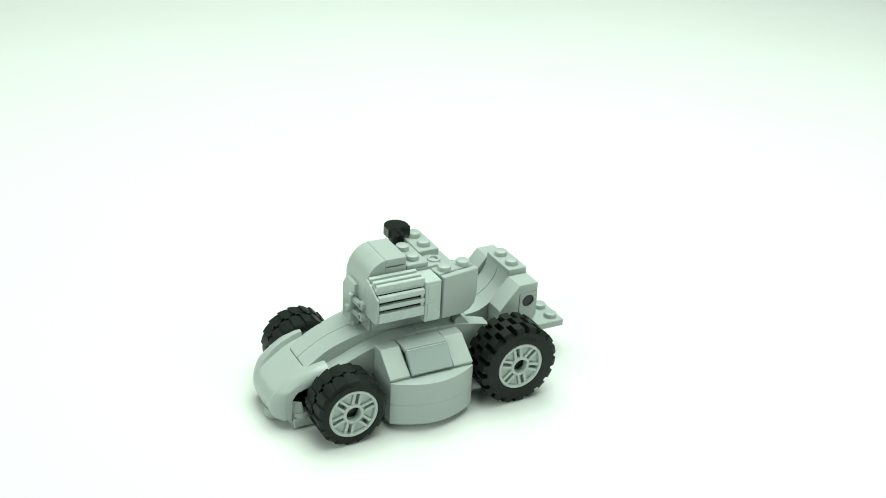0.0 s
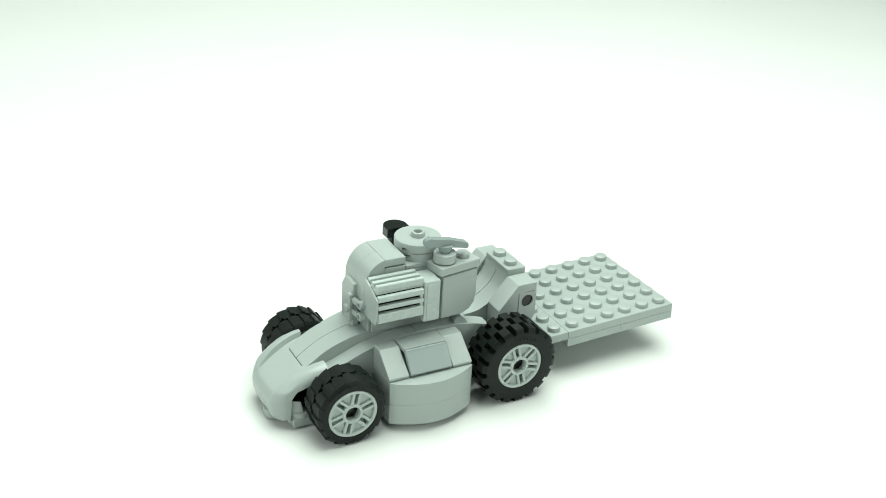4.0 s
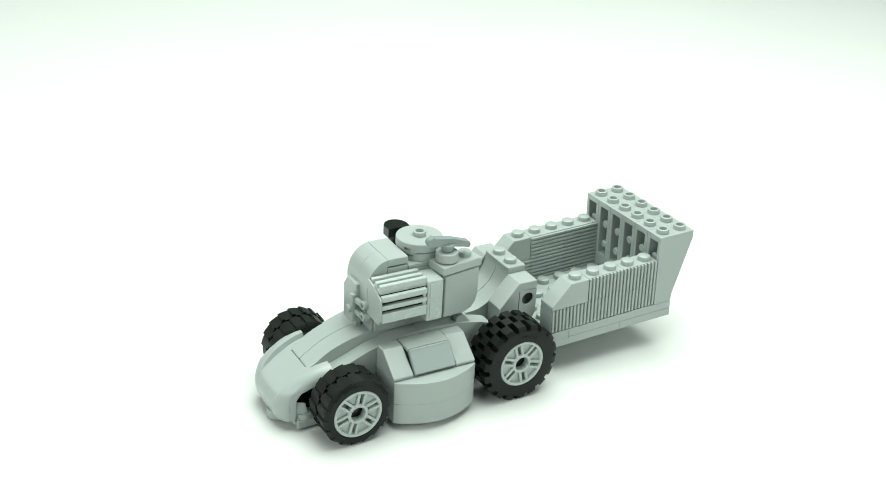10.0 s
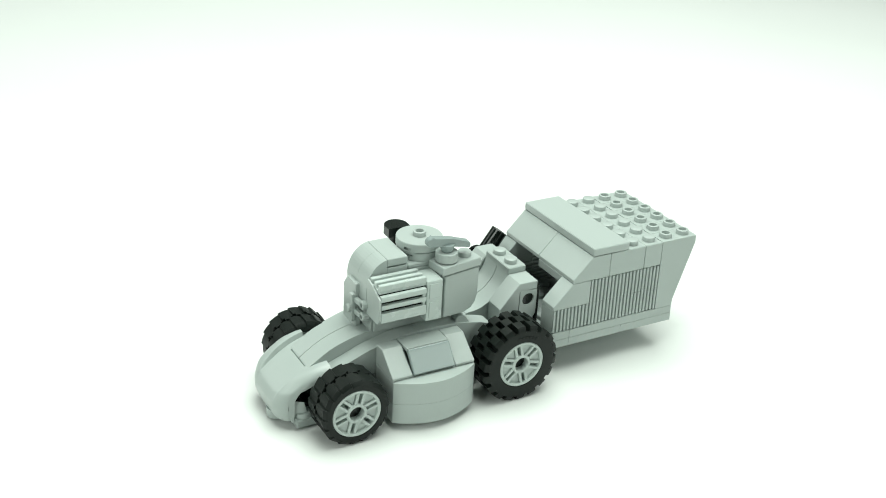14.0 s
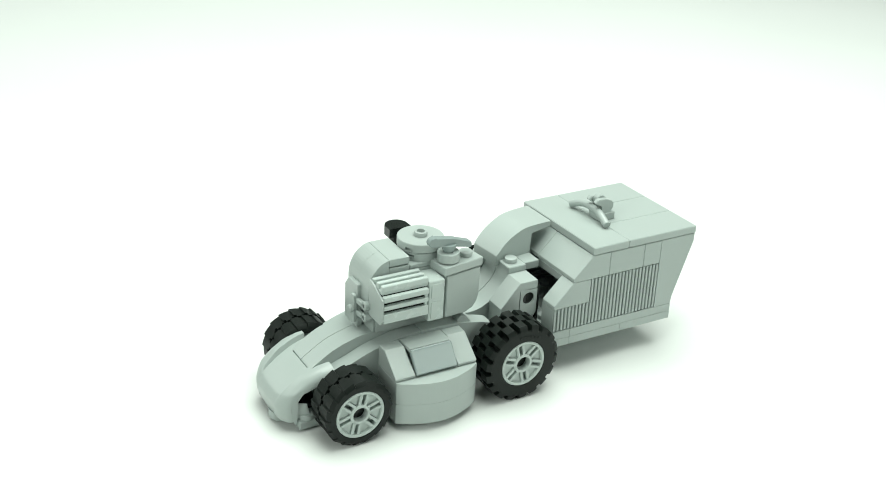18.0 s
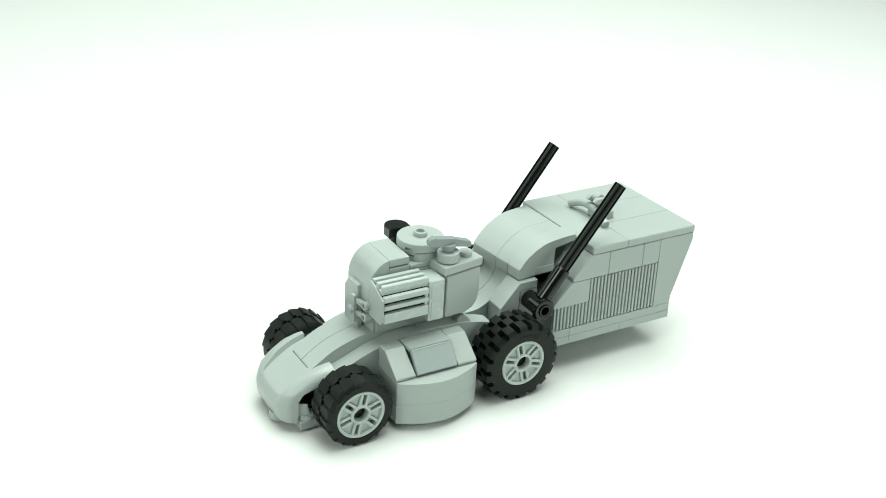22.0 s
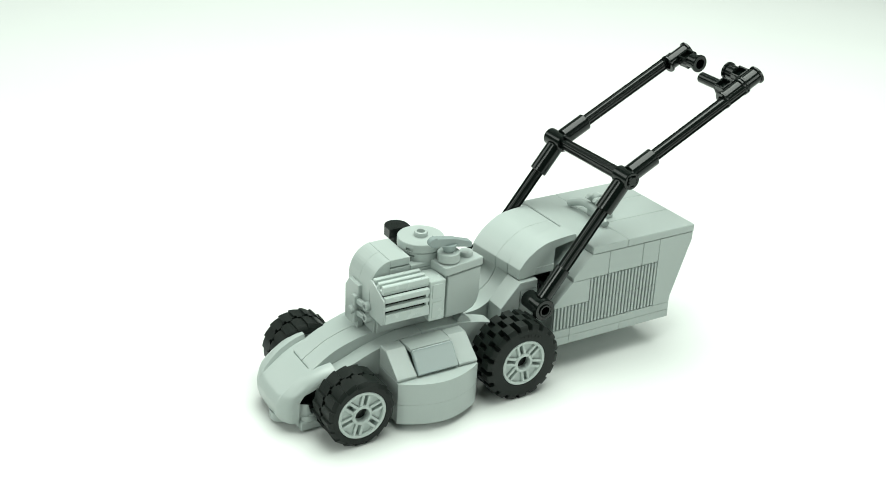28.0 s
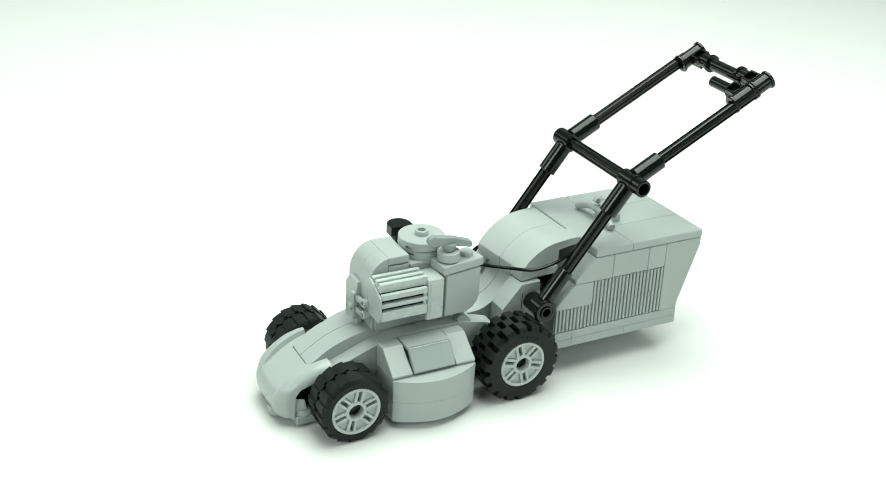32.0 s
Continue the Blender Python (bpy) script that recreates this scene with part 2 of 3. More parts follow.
# ---- chassis ----
def nose():
    """A moulded bonnet: a flat hood, a raised wing each side, and side walls cut out for the wheels."""
    bm = B()
    nx = 24
    half = (0.0, 0.2, 0.4, 0.56, 0.605, 0.65, 0.69, 0.76, 0.84, 0.91, 0.96, 0.99, 1.0)
    rows = []
    for v in [-a for a in reversed(half)] + list(half[1:]):
        a = abs(v)
        xf = -86.6 + 0.5 * a + 3.6 * (1 - math.sqrt(1 - max(0.0, (a - 0.62) / 0.38) ** 2))
        back = -73.5 + 6.3 * min(1, max(0, (a - 0.5) / 0.06))
        rise = min(1.0, max(0.0, (a - 0.605) / 0.045))
        edge = 1 - math.sqrt(1 - min(1.0, max(0.0, (a - 0.72) / 0.28)) ** 2)

        def at(x):
            u = min(1.0, max(0.0, (x + 86.6) / 20.6))
            return YC + 16.6 * v * (0.74 + 0.26 * u ** 0.75)
        row = [(xf + 0.9, at(xf), 3.8), (xf + 0.2, at(xf), 6.2), (xf, at(xf), 8.4)]
        for i in range(nx + 1):
            q = i / nx
            x = xf + 0.02 + (back - xf - 0.02) * q ** 1.7
            u = min(1.0, max(0.0, (x + 86.6) / 20.6))
            f = 1 - min(1.0, (x - xf) / 1.9)
            z = 10.7 + 10.8 * (1 - (1 - u) ** 1.75)
            lift = 2.2 * min(1.0, u * 2.4) * (1 - 0.3 * u)
            z += lift * rise - (2.4 + lift * 0.5) * edge * min(1.0, u * 2.2)
            z -= (z - 8.9) * (1 - math.sqrt(max(0.0, 1 - f * f)))
            row.append((x, at(x), z))
        rows.append([bm.verts.new(p) for p in row])
    for a, b in zip(rows, rows[1:]):
        for i in range(len(a) - 1):
            bm.faces.new((a[i], a[i + 1], b[i + 1], b[i]))
    for row in (rows[0], rows[-1]):
        # the side wall: full height ahead of the arch, then only a lip along its curved edge
        low = {}
        for i in range(4, len(row)):
            x, top = row[i].co.x, row[i].co.z
            z = (4.2 if x < -81.5 else 3.2) if x < -80.4 else min(top - 1.0, 11.3 + 7.5 * (1 - math.exp(-(x + 80.4) / 3.2)))
            low[i] = bm.verts.new((x, row[i].co.y, z))
        bm.faces.new((row[0], row[1], row[2], row[3], row[4], low[4]))
        for i in range(4, len(row) - 1):
            bm.faces.new((row[i], row[i + 1], low[i + 1], low[i]))
    bmesh.ops.recalc_face_normals(bm, faces=bm.faces[:])
    bmesh.ops.solidify(bm, geom=bm.faces[:], thickness=1.3)
    return bm


part("nose", nose(), GREY, mower, "pale grey curved bonnet with two wheel arches")
bm = box(B(), -80.0, -62, YC - 15, YC + 11, 1.0, 4.1)
part("front_plate", bm, GREY, mower)
part("bumper_disc", lathe(B(), [(4.1, 0), (4.4, 0.3), (4.4, 3.2)], Matrix.Translation((-81.9, YC - 3, 0.9)), 24), GREY, mower)
# Block added in black so that the wheel arches look dark inside.
part("axle_brick", box(B(), -79, -58, YC - 11, YC + 11, 6.2, 14.5), BLACK, mower, "black block that darkens the inside of the wheel arches")
bm = box(B(), -70, 16, YC - 11.9, YC + 11.9, 5, 14.6)
part("chassis_brick", bm, GREY, mower)
# rounded support under the arch
part("round_plate", lathe(B(), [(3.8, 0), (3.8, 2.0)], Matrix.Translation((-76.3, -15.2, 4.1)), 24), GREY, mower)


def arc_profile(pts, n=5):
    """A smooth outline through the (x, z) points."""
    out = []
    for i in range(len(pts) - 1):
        p0, p1 = pts[max(0, i - 1)], pts[i]
        p2, p3 = pts[i + 1], pts[min(len(pts) - 1, i + 2)]
        for k in range(n):
            t = k / n
            out.append(tuple(0.5 * (2 * b + (c - a) * t + (2 * a - 5 * b + 4 * c - d) * t * t + (3 * b - a - 3 * c + d) * t ** 3) for a, b, c, d in zip(p0, p1, p2, p3)))
    return out + [pts[-1]]


DECK = arc_profile([(-73.1, 19.6), (-64.6, 25.0), (-56.0, 28.0), (-50.0, 28.9), (-41, 29.2)])
for y0 in (-12, -4):
    part("bonnet_slope", curve_strip(B(), DECK, y0 + 0.1, y0 + 7.9, 15.0), GREY, mower, "long curved slope brick")
SIDE1 = arc_profile([(-66.6, 19.8), (-60.6, 22.0), (-55.0, 24.3), (-50.0, 25.9), (-42.0, 27.7), (-33.4, 28.6)], 4)
SIDE2 = arc_profile([(-33.3, 28.6), (-26.0, 28.6), (-19.6, 28.2), (-12.0, 27.0), (-7.9, 26.1), (-3.5, 24.7)], 4)
for y0, y1 in ((-18.0, -12.05), (4.05, 10.0)):
    for prof in (SIDE1, SIDE2):
        part("side_slope", curve_strip(B(), prof, y0, y1, 15.4), GREY, mower, "curved slope brick along the flank")
    part("side_brick", box(B(), -52, -7.4, y0 + 0.05, y1, 5, 15.3), GREY, mower)
part("deck_plate", box(B(), -40.9, -19, -12, 4, 22, 28.6), GREY, mower)
part("deck_clip", prism(B(), [(-18.0, 26.9), (-18.0, 29.3), (-16.8, 30.6), (-14.8, 30.2), (-13.2, 28.6), (-12.0, 26.7)], -17.3, -13.2, "y", 0.3), GREY, mower, "small wedge piece on the deck")
part("chute_floor", box(B(), -18.9, -7.5, -11.9, 10.3, 18.2, 23.4), GREY, mower)


# ---- side pod ----
def pod_tier(z0, z1):
    poly = [(-50, -18.1)]
    for i in range(17):
        s = i / 16
        poly.append((-50 + 32 * s, -32 - 5.4 * math.sin(s * math.pi) ** 0.9))
    poly.append((-18, -18.1))
    return prism(B(), poly, z0, z1, "z", 0.15)


part("pod_brick", pod_tier(3.1, 10.9), GREY, mower, "curved brick of the side pod")
part("pod_brick", pod_tier(10.97, 19.3), GREY, mower, "curved brick of the side pod")
SLOPE = [(-18.1, 19.35), (-31.4, 19.35), (-31.7, 20.6), (-22.6, 27.4), (-18.1, 27.4)]
part("pod_slope", prism(B(), SLOPE, -50, -42.4, "x"), GREY, mower, "slope brick on the side pod")
part("pod_slope", prism(B(), SLOPE, -25.5, -18, "x"), GREY, mower, "slope brick on the side pod")
part("pod_core", prism(B(), [(-18.1, 19.35), (-29, 19.35), (-22, 26), (-18.1, 26)], -42.3, -25.6, "x"), GREY, mower)
lid = [(-31.0, 19.5), (-32.1, 20.5), (-27.0, 27.3), (-26.2, 27.7), (-25.5, 26.4)]
part("hatch", prism(B(), lid, -42.0, -25.9, "x", 0.3), SLATE, mower, "smooth tilted darker grey hatch plate on the side pod")
part("hatch_lip", box(B(), -42.0, -25.8, -25.75, -18.2, 26.3, 27.6, 0.15), GREY, mower)

# ---- engine ----
part("engine_block", box(B(), -49.5, -22, -12, 4, 28.7, 50.4), GREY, mower, "grey engine block of stacked bricks")
ARC = [(-42.6 - 8.6 * math.cos(a), 45.3 + 10.4 * math.sin(a)) for a in [radians(d) for d in range(0, 85, 7)]]
COWL = [(-51.2, 36.0)] + ARC + [(-43.62, 55.75), (-43.62, 36.0)]
for y0 in (-12, -4):
    part("cowl", prism(B(), COWL, y0 + 0.04, y0 + 7.96, "y", 0.15), GREY, mower, "rounded engine cowl brick")
part("cowl_brick", box(B(), -43.5, -35.6, -11.95, 3.95, 36.0, 52.45, 0.15), GREY, mower)
part("cowl_tile", box(B(), -43.55, -35.65, -11.96, 3.96, 53.0, 55.8, 0.2), GREY, mower, "smooth tile behind the rounded cowl")
part("cowl_tile_foot", box(B(), -42.9, -36.4, -10.9, 3.2, 52.4, 53.1, 0), GREY, mower)
# side cooling fins
bm = B()
for z0, z1 in ((45.5, 47.6), (42.5, 44.1), (37.4, 41.1)):
    box(bm, -50.4, -33.2, -22.2, -20.5, z0, z1, 0.2)
box(bm, -34.4, -33.3, -21.6, -12.3, 37.6, 47.4, 0.1)
part("fin_brick", bm, WHITE, mower, "pale grey brick with horizontal cooling fins")
# The shade in the slots is put into a black backing.
part("fin_core", box(B(), -50.3, -33.4, -20.6, -12.15, 37.5, 47.5), BLACK, mower, "black backing that stands for the shade between the fins")
part("fin_end_plate", prism(B(), [(-12.1, 36.6), (-12.1, 50.2), (-13.6, 50.2), (-22.3, 46.6), (-22.3, 38.4), (-20.9, 36.6)], -51.2, -50.45, "x", 0.15), GREY, mower)
bm = box(B(), -50.4, -32.6, -20.4, -11.9, 47.7, 49.0, 0.15)
for y in (-20.6, -17.6, -14.4):
    box(bm, -50.4, -32.6, y, y + 1.7, 48.8, 51.0, 0.2)
part("grille_tile", bm, WHITE, mower, "pale grey ribbed grille tile")
bm = box(B(), -32.6, -26.4, -21.2, -12.1, 33.8, 49.4, 0.25)
box(bm, -31.6, -27.4, -21.45, -21.1, 42.6, 48.2, 0.12)
box(bm, -31.6, -27.4, -21.45, -21.1, 34.8, 41.2, 0.12)
part("side_bracket", bm, WHITE, mower, "pale grey bracket brick")
part("engine_foot", box(B(), -48.5, -24, -12.9, -12.1, 28.7, 36.4), GREY, mower)
# front plate with a tap
part("engine_front_plate", prism(B(), [(-6.2, 27.8), (3.8, 27.8), (3.8, 41.6), (1.0, 45.4), (-6.2, 45.4)], -52.6, -50.5, "x", 0.2), GREY, mower)
bm = prism(B(), [(-6.4, 31.0), (-3.8, 30.6), (-3.6, 41.0), (-4.8, 42.0), (-6.4, 41.4)], -54.2, -52.5, "x", 0.3)
for z in (35.4, 39.9):
    pipe(bm, (-53.0, -11.7, z), (-50.4, -11.7, z), 1.65, 0.8)
    prism(bm, [(-10.6, z - 0.9), (-5.6, z - 1.6), (-5.6, z + 0.4), (-10.6, z + 0.9)], -53.2, -51.6, "x", 0.2)
rod(bm, (-55.4, -5.0, 36.0), (-53.6, -5.0, 36.0), 1.5)
part("tap", bm, GREY, mower, "small grey tap on the engine front")
# top steps
bm = box(B(), -35.4, -27.1, -12, 4.0, 50.5, 52.2)
studs(bm, (-31.4,), (-7.8, 0.1), 52.2)
part("jumper_plate", bm, GREY, mower, "studded plate on top of the engine")
bm = box(B(), -26.9, -18.8, -3.95, 12.2, 49.4, 52.3)
studs(bm, (-22.9,), (0.4, 8.1), 52.3)
part("jumper_plate", bm, GREY, mower, "studded plate on top of the engine")
bm = box(B(), -26.9, -18.8, -12, -4.05, 46.9, 49.3)
stud(bm, -22.9, -8.0, 49.3, True)
part("jumper_plate", bm, GREY, mower, "one-stud plate set lower on the engine")
part("step_plate", box(B(), -22, -14, -12, 6, 44.0, 46.8), GREY, mower)
# black filler cap
bm = rod(B(), (-28.9, 10.2, 42), (-28.9, 10.2, 53.5), 2.9)
poly = [(-33.7, 7.0), (-25.0, 7.0)] + [(-29.35 + 4.35 * math.cos(a), 10.0 + 4.35 * math.sin(a)) for a in [radians(d) for d in range(0, 166, 15)]] + [(-33.7, 11.2)]
prism(bm, poly, 53.6, 57.1, "z", 0.3)
part("filler_cap", bm, BLACK, mower, "black rounded filler cap beside the engine")
# angled air box
HINGE = Matrix.Translation((-26.0, -20.0, 0)) @ pose(0, 0, 0, 0, 0, 9)


def turned(bm, m):
    for v in bm.verts:
        v.co = m @ v.co
    STUDS[id(bm)] = [(m @ p, hollow) for p, hollow in STUDS.get(id(bm), [])]
    return bm


poly = [(1.3, 32.8), (10.6, 32.2), (13.6, 33.2), (15.6, 35.4), (16.4, 38.4), (16.4, 49.1), (1.3, 49.1)]
part("air_box_panel", turned(prism(B(), poly, 0, 2.4, "y", 0.3), HINGE), GREY, mower, "smooth grey air box panel set at an angle")
bm = box(B(), 1.0, 15.8, 2.5, 9.0, 33, 49.5)
studs(bm, (4.6, 12.6), (4.6,), 49.5)
part("air_box", turned(bm, HINGE), GREY, mower, "air box brick with two studs")
bm = box(B(), 0, 17.0, -0.4, 8.8, 49.6, 52.8)
studs(bm, (4.6, 12.6), (4.2,), 52.8)
late(part("air_box_plate", turned(bm, HINGE), GREY, mower, "two-stud plate on the air box"), 0.2)
bm = box(B(), -26.85, -18.85, -12, -4.1, 49.4, 52.25)
stud(bm, -22.9, -7.9, 52.25)
late(part("jumper_plate", bm, GREY, mower, "one-stud plate on the engine"), 0.2)
DISC = (-27.2, -4.0)


def notched_disc(r, z0, h, a0, a1, n0, n1):
    """A round plate with a notch let into its rim between two angles (degrees) and two heights."""
    bm = B()
    e = 0.35
    angles = sorted([7.5 * i for i in range(48) if not (a0 - 3 < 7.5 * i < a0 + 3 or a1 - 3 < 7.5 * i < a1 + 3)] + [a0 - e, a0 + e, a1 - e, a1 + e])
    rings = []
    for z in (0.0, 0.15, n0 - 0.04, n0 + 0.04, n1 - 0.04, n1 + 0.04, h - 0.22, h):
        ring = []
        for a in angles:
            edge = r - 0.2 if z in (0.0, h) else r
            if a0 < a < a1 and n0 < z < n1:
                edge = r - 1.5
            ring.append(bm.verts.new((DISC[0] + edge * math.cos(radians(a)), DISC[1] + edge * math.sin(radians(a)), z0 + z)))
        rings.append(ring)
    n = len(angles)
    for p, q in zip(rings, rings[1:]):
        for i in range(n):
            bm.faces.new((p[i], p[(i + 1) % n], q[(i + 1) % n], q[i]))
    bm.faces.new(rings[0][::-1])
    bm.faces.new(rings[-1])
    return bm


bm = notched_disc(8.1, 52.0, 3.2, 205.0, 226.0, 0.8, 2.5)
studs(bm, (DISC[0] - 4, DISC[0] + 4), (DISC[1] - 4, DISC[1] + 4), 55.2)
late(part("round_plate", bm, GREY, mower, "round two by two plate on the engine"), 0.9)
bm = notched_disc(8.35, 55.5, 3.2, 203.0, 222.0, 0.5, 1.5)
stud(bm, DISC[0], DISC[1], 58.7, True)
late(part("round_tile", bm, GREY, mower, "round tile with a hollow stud in the middle"), 1.7)
KNOB = HINGE @ Vector((4.6, 4.2, 0))
bm = lathe(B(), [(4.0, 0), (4.0, 3.0), (3.8, 3.2)], Matrix.Translation((KNOB.x, KNOB.y, 53.3)), 28)
lathe(bm, [(1.6, 0), (1.6, 2.0)], Matrix.Translation((KNOB.x, KNOB.y, 56.0)), 20)
late(part("round_plate", bm, GREY, mower, "small round plate under the lever"), 2.25)
bm = lathe(B(), [(1.4, 0), (2.0, 0.8), (2.7, 2.9), (2.7, 3.5)], Matrix.Translation((KNOB.x, KNOB.y, 55.9)), 24)
poly = [(-28.9 + 1.7 * math.cos(a), 61.3 + 1.7 * math.sin(a)) for a in [radians(d) for d in range(70, 290, 20)]]
poly += [(-25.6, 59.3), (-20.0, 58.6), (-13.9, 56.7), (-13.3, 57.2), (-13.4, 58.6), (-14.2, 59.4), (-20.5, 61.4), (-27.5, 62.9)]
turned_lever = prism(B(), poly, -16.4, -13.9, "y", 0.4)
me = bpy.data.meshes.new("tmp")
turned_lever.to_mesh(me)
bm.from_mesh(me)
turned_lever.free()
bpy.data.meshes.remove(me)
late(part("lever", bm, SLATE, mower, "darker grey throttle lever"), 2.95)

# ---- discharge chute and side brackets ----
CHUTE = [(-7.4, 18), (-7.4, 23.4)] + arc_profile([(-7.4, 23.4), (-1.2, 24.2), (5.6, 28.4), (9.2, 33.2), (10.2, 38.2)], 5)[1:] + [(17.6, 38.2), (17.6, 18)]
for y0 in (-6, 2.2):
    part("chute_slope", prism(B(), CHUTE, y0 + 0.14, y0 + 8.06, "y", 0.3), GREY, mower, "concave slope brick of the chute")
bm = box(B(), 10.0, 17.8, -6, 10.4, 35.4, 38.6)
studs(bm, (13.6,), (-1.6, 6.4), 38.6)
part("chute_plate", bm, GREY, mower, "two-stud plate on the chute")
SIDEBRK = [(2.2, 18.0), (2.2, 27.0), (10.2, 36.4), (17.8, 36.4), (17.8, 14.0), (6.0, 14.0)]
part("chute_side", prism(B(), SIDEBRK, 10.5, 18.8, "y", 0.25), GREY, mower, "slope brick beside the chute")
NEARBRK = [(2.2, 18.0), (2.2, 27.0), (10.0, 36.2), (17.8, 36.2), (17.8, 32.9), (10.0, 32.9), (10.0, 14.0), (6.0, 14.0)]
part("chute_side", prism(B(), NEARBRK, -14.6, -6.1, "y", 0.2), GREY, mower, "slope brick beside the chute")
part("hole_brick_body", box(B(), 10.4, 17.75, -13.45, -6.2, 14.0, 32.8, 0.2), GREY, mower)
bm = B()
hole_c, hole_r = (14.1, 29.1), 2.5
N = 24
outer = []
for i in range(N):
    a = 2 * math.pi * i / N
    dx, dz = math.cos(a), math.sin(a)
    k = min((17.8 - hole_c[0]) / dx if dx > 1e-6 else (10.5 - hole_c[0]) / dx if dx < -1e-6 else 99,
            (32.75 - hole_c[1]) / dz if dz > 1e-6 else (20.5 - hole_c[1]) / dz if dz < -1e-6 else 99)
    outer.append((hole_c[0] + dx * k, hole_c[1] + dz * k))
inner = [(hole_c[0] + hole_r * math.cos(2 * math.pi * i / N), hole_c[1] + hole_r * math.sin(2 * math.pi * i / N)) for i in range(N)]
front = [[bm.verts.new((x, y, z)) for x, z in o] for y, o in ((-14.6, outer), (-14.6, inner), (-13.5, inner), (-13.5, outer))]
for a, b in zip(front, front[1:] + front[:1]):
    for i in range(N):
        bm.faces.new((a[i], a[(i + 1) % N], b[(i + 1) % N], b[i]))
part("hole_brick", bm, GREY, mower, "brick with a round pin hole")
# A black disc gives the hole its shaded depth by colour.
part("hole_lining", lathe(B(), [(2.5, 0), (2.5, 0.4)], Matrix.Translation((14.1, -13.5, 29.1)) @ pose(0, 0, 0, 90), 24), BLACK, mower, "black disc that stands for the shade in the pin hole")
bm = box(B(), 12, 34.6, -9.4, 6.2, 11.3, 14.15)
studs(bm, (30.8,), (-5.4, 2.4), 14.15)
part("tow_plate", bm, GREY, mower, "studded plate at the rear of the chassis")

# ---- grass box ----
X0, Z0 = 19.6, 17.4
BOX_START = len(ARRIVE)
S = 8.0


def bx(i):
    return X0 + S * i


def by(j):
    return -24 + S * j


for i0, i1 in ((0, 1), (1, 7)):
    bm = box(B(), bx(i0) + (0.4 if i0 == 0 else 0.03), bx(i1) - (0.03 if i0 == 0 else 0), by(0), by(6), Z0 - 3.17, Z0, 0.14)
    studs(bm, [bx(i + 0.5) for i in range(i0, i1)], [by(j + 0.5) for j in range(6)], Z0)
    late(part("floor_plate", bm, GREY, mower, "studded floor plate of the grass box"), 4.0)
for a, b, t in ((1.0, 3.98, 3.7), (3.99, 7.0, 3.8), (0.05, 0.99, 4.2)):
    late(part("under_plate", box(B(), bx(a), bx(b), by(0.0), by(6), Z0 - 6.4, Z0 - 3.2, 0.08), GREY, mower, "plate under the grass box"), t)


def back_slope(j):
    y0, y1 = by(j) + 0.05, by(j + 1) - 0.05
    bm = B()
    # shell: two cheeks, sloped back, top, foot
    prof = [(bx(6), Z0 + 0.02), (bx(7), Z0 + 0.02), (bx(7), Z0 + 3), (bx(8), Z0 + 25.8), (bx(8), Z0 + 28.8), (bx(6), Z0 + 28.8)]
    for a, b in ((y0, y0 + 1.5), (y1 - 1.5, y1)):
        prism(bm, prof, a, b, "y", 0.15)
    prism(bm, [(bx(6), Z0 + 0.02), (bx(7), Z0 + 0.02), (bx(7), Z0 + 3), (bx(7) - 1.5, Z0 + 6), (bx(6), Z0 + 6)], y0 + 1.4, y1 - 1.4, "y", 0)
    prism(bm, [(bx(7) - 1.5, Z0 + 4), (bx(7), Z0 + 3), (bx(8), Z0 + 25.8), (bx(8) - 1.5, Z0 + 26.8)], y0 + 1.4, y1 - 1.4, "y", 0)
    box(bm, bx(6), bx(8), y0 + 1.4, y1 - 1.4, Z0 + 26.6, Z0 + 28.8, 0)
    ym = (y0 + y1) / 2
    for z in (10.5, 19.2):
        rod(bm, (bx(6) + 0.8, ym, Z0 + z), (bx(7) + 1, ym, Z0 + z), 1.6, 14)
    studs(bm, (bx(6.5), bx(7.5)), (ym,), Z0 + 28.8, True)
    return bm


for j, t in ((3, 4.7), (2, 5.0), (4, 5.85), (1, 6.1), (5, 6.6), (0, 6.7)):
    late(part("back_slope_brick", back_slope(j), GREY, mower, "tall inverted slope brick with an open ribbed inside"), t)


def ribbed_near(i0, i1, k0, k1):
    """A wall brick whose outer face has upright ribs."""
    bm = box(B(), bx(i0) + 0.04, bx(i1) - 0.04, by(0) + 0.8, by(1), Z0 + 9.6 * k0 + 0.03, Z0 + 9.6 * k1 - 0.03, 0.1)
    n = int(round((i1 - i0) * 5))
    for q in range(n):
        x = bx(i0) + 1.6 * q + 0.3
        box(bm, x, x + 0.85, by(0) + 0.02, by(0) + 0.9, Z0 + 9.6 * k0 + (0.4 if k0 == 0 else 0.05), Z0 + 9.6 * k1 - (0.2 if k1 == 2 else 0.04), 0.1)
    return bm


def ribbed_far(i0, i1, k0, k1):
    bm = box(B(), bx(i0) + 0.04, bx(i1) - 0.04, by(5) + 0.25, by(6) - 0.55, Z0 + 9.6 * k0 + 0.03, Z0 + 9.6 * k1 - 0.03, 0.1)
    n = int(round((k1 - k0) * 6))
    for q in range(n):
        z = Z0 + 9.6 * k0 + 1.6 * q + 0.3
        box(bm, bx(i0) + 0.04, bx(i1) - 0.04, by(5) - 0.5, by(5) + 0.4, z, z + 0.85, 0.12)
        box(bm, bx(i0) + 0.04, bx(i1) - 0.04, by(6) - 0.7, by(6) - 0.05, z, z + 0.95, 0.12)
    return bm


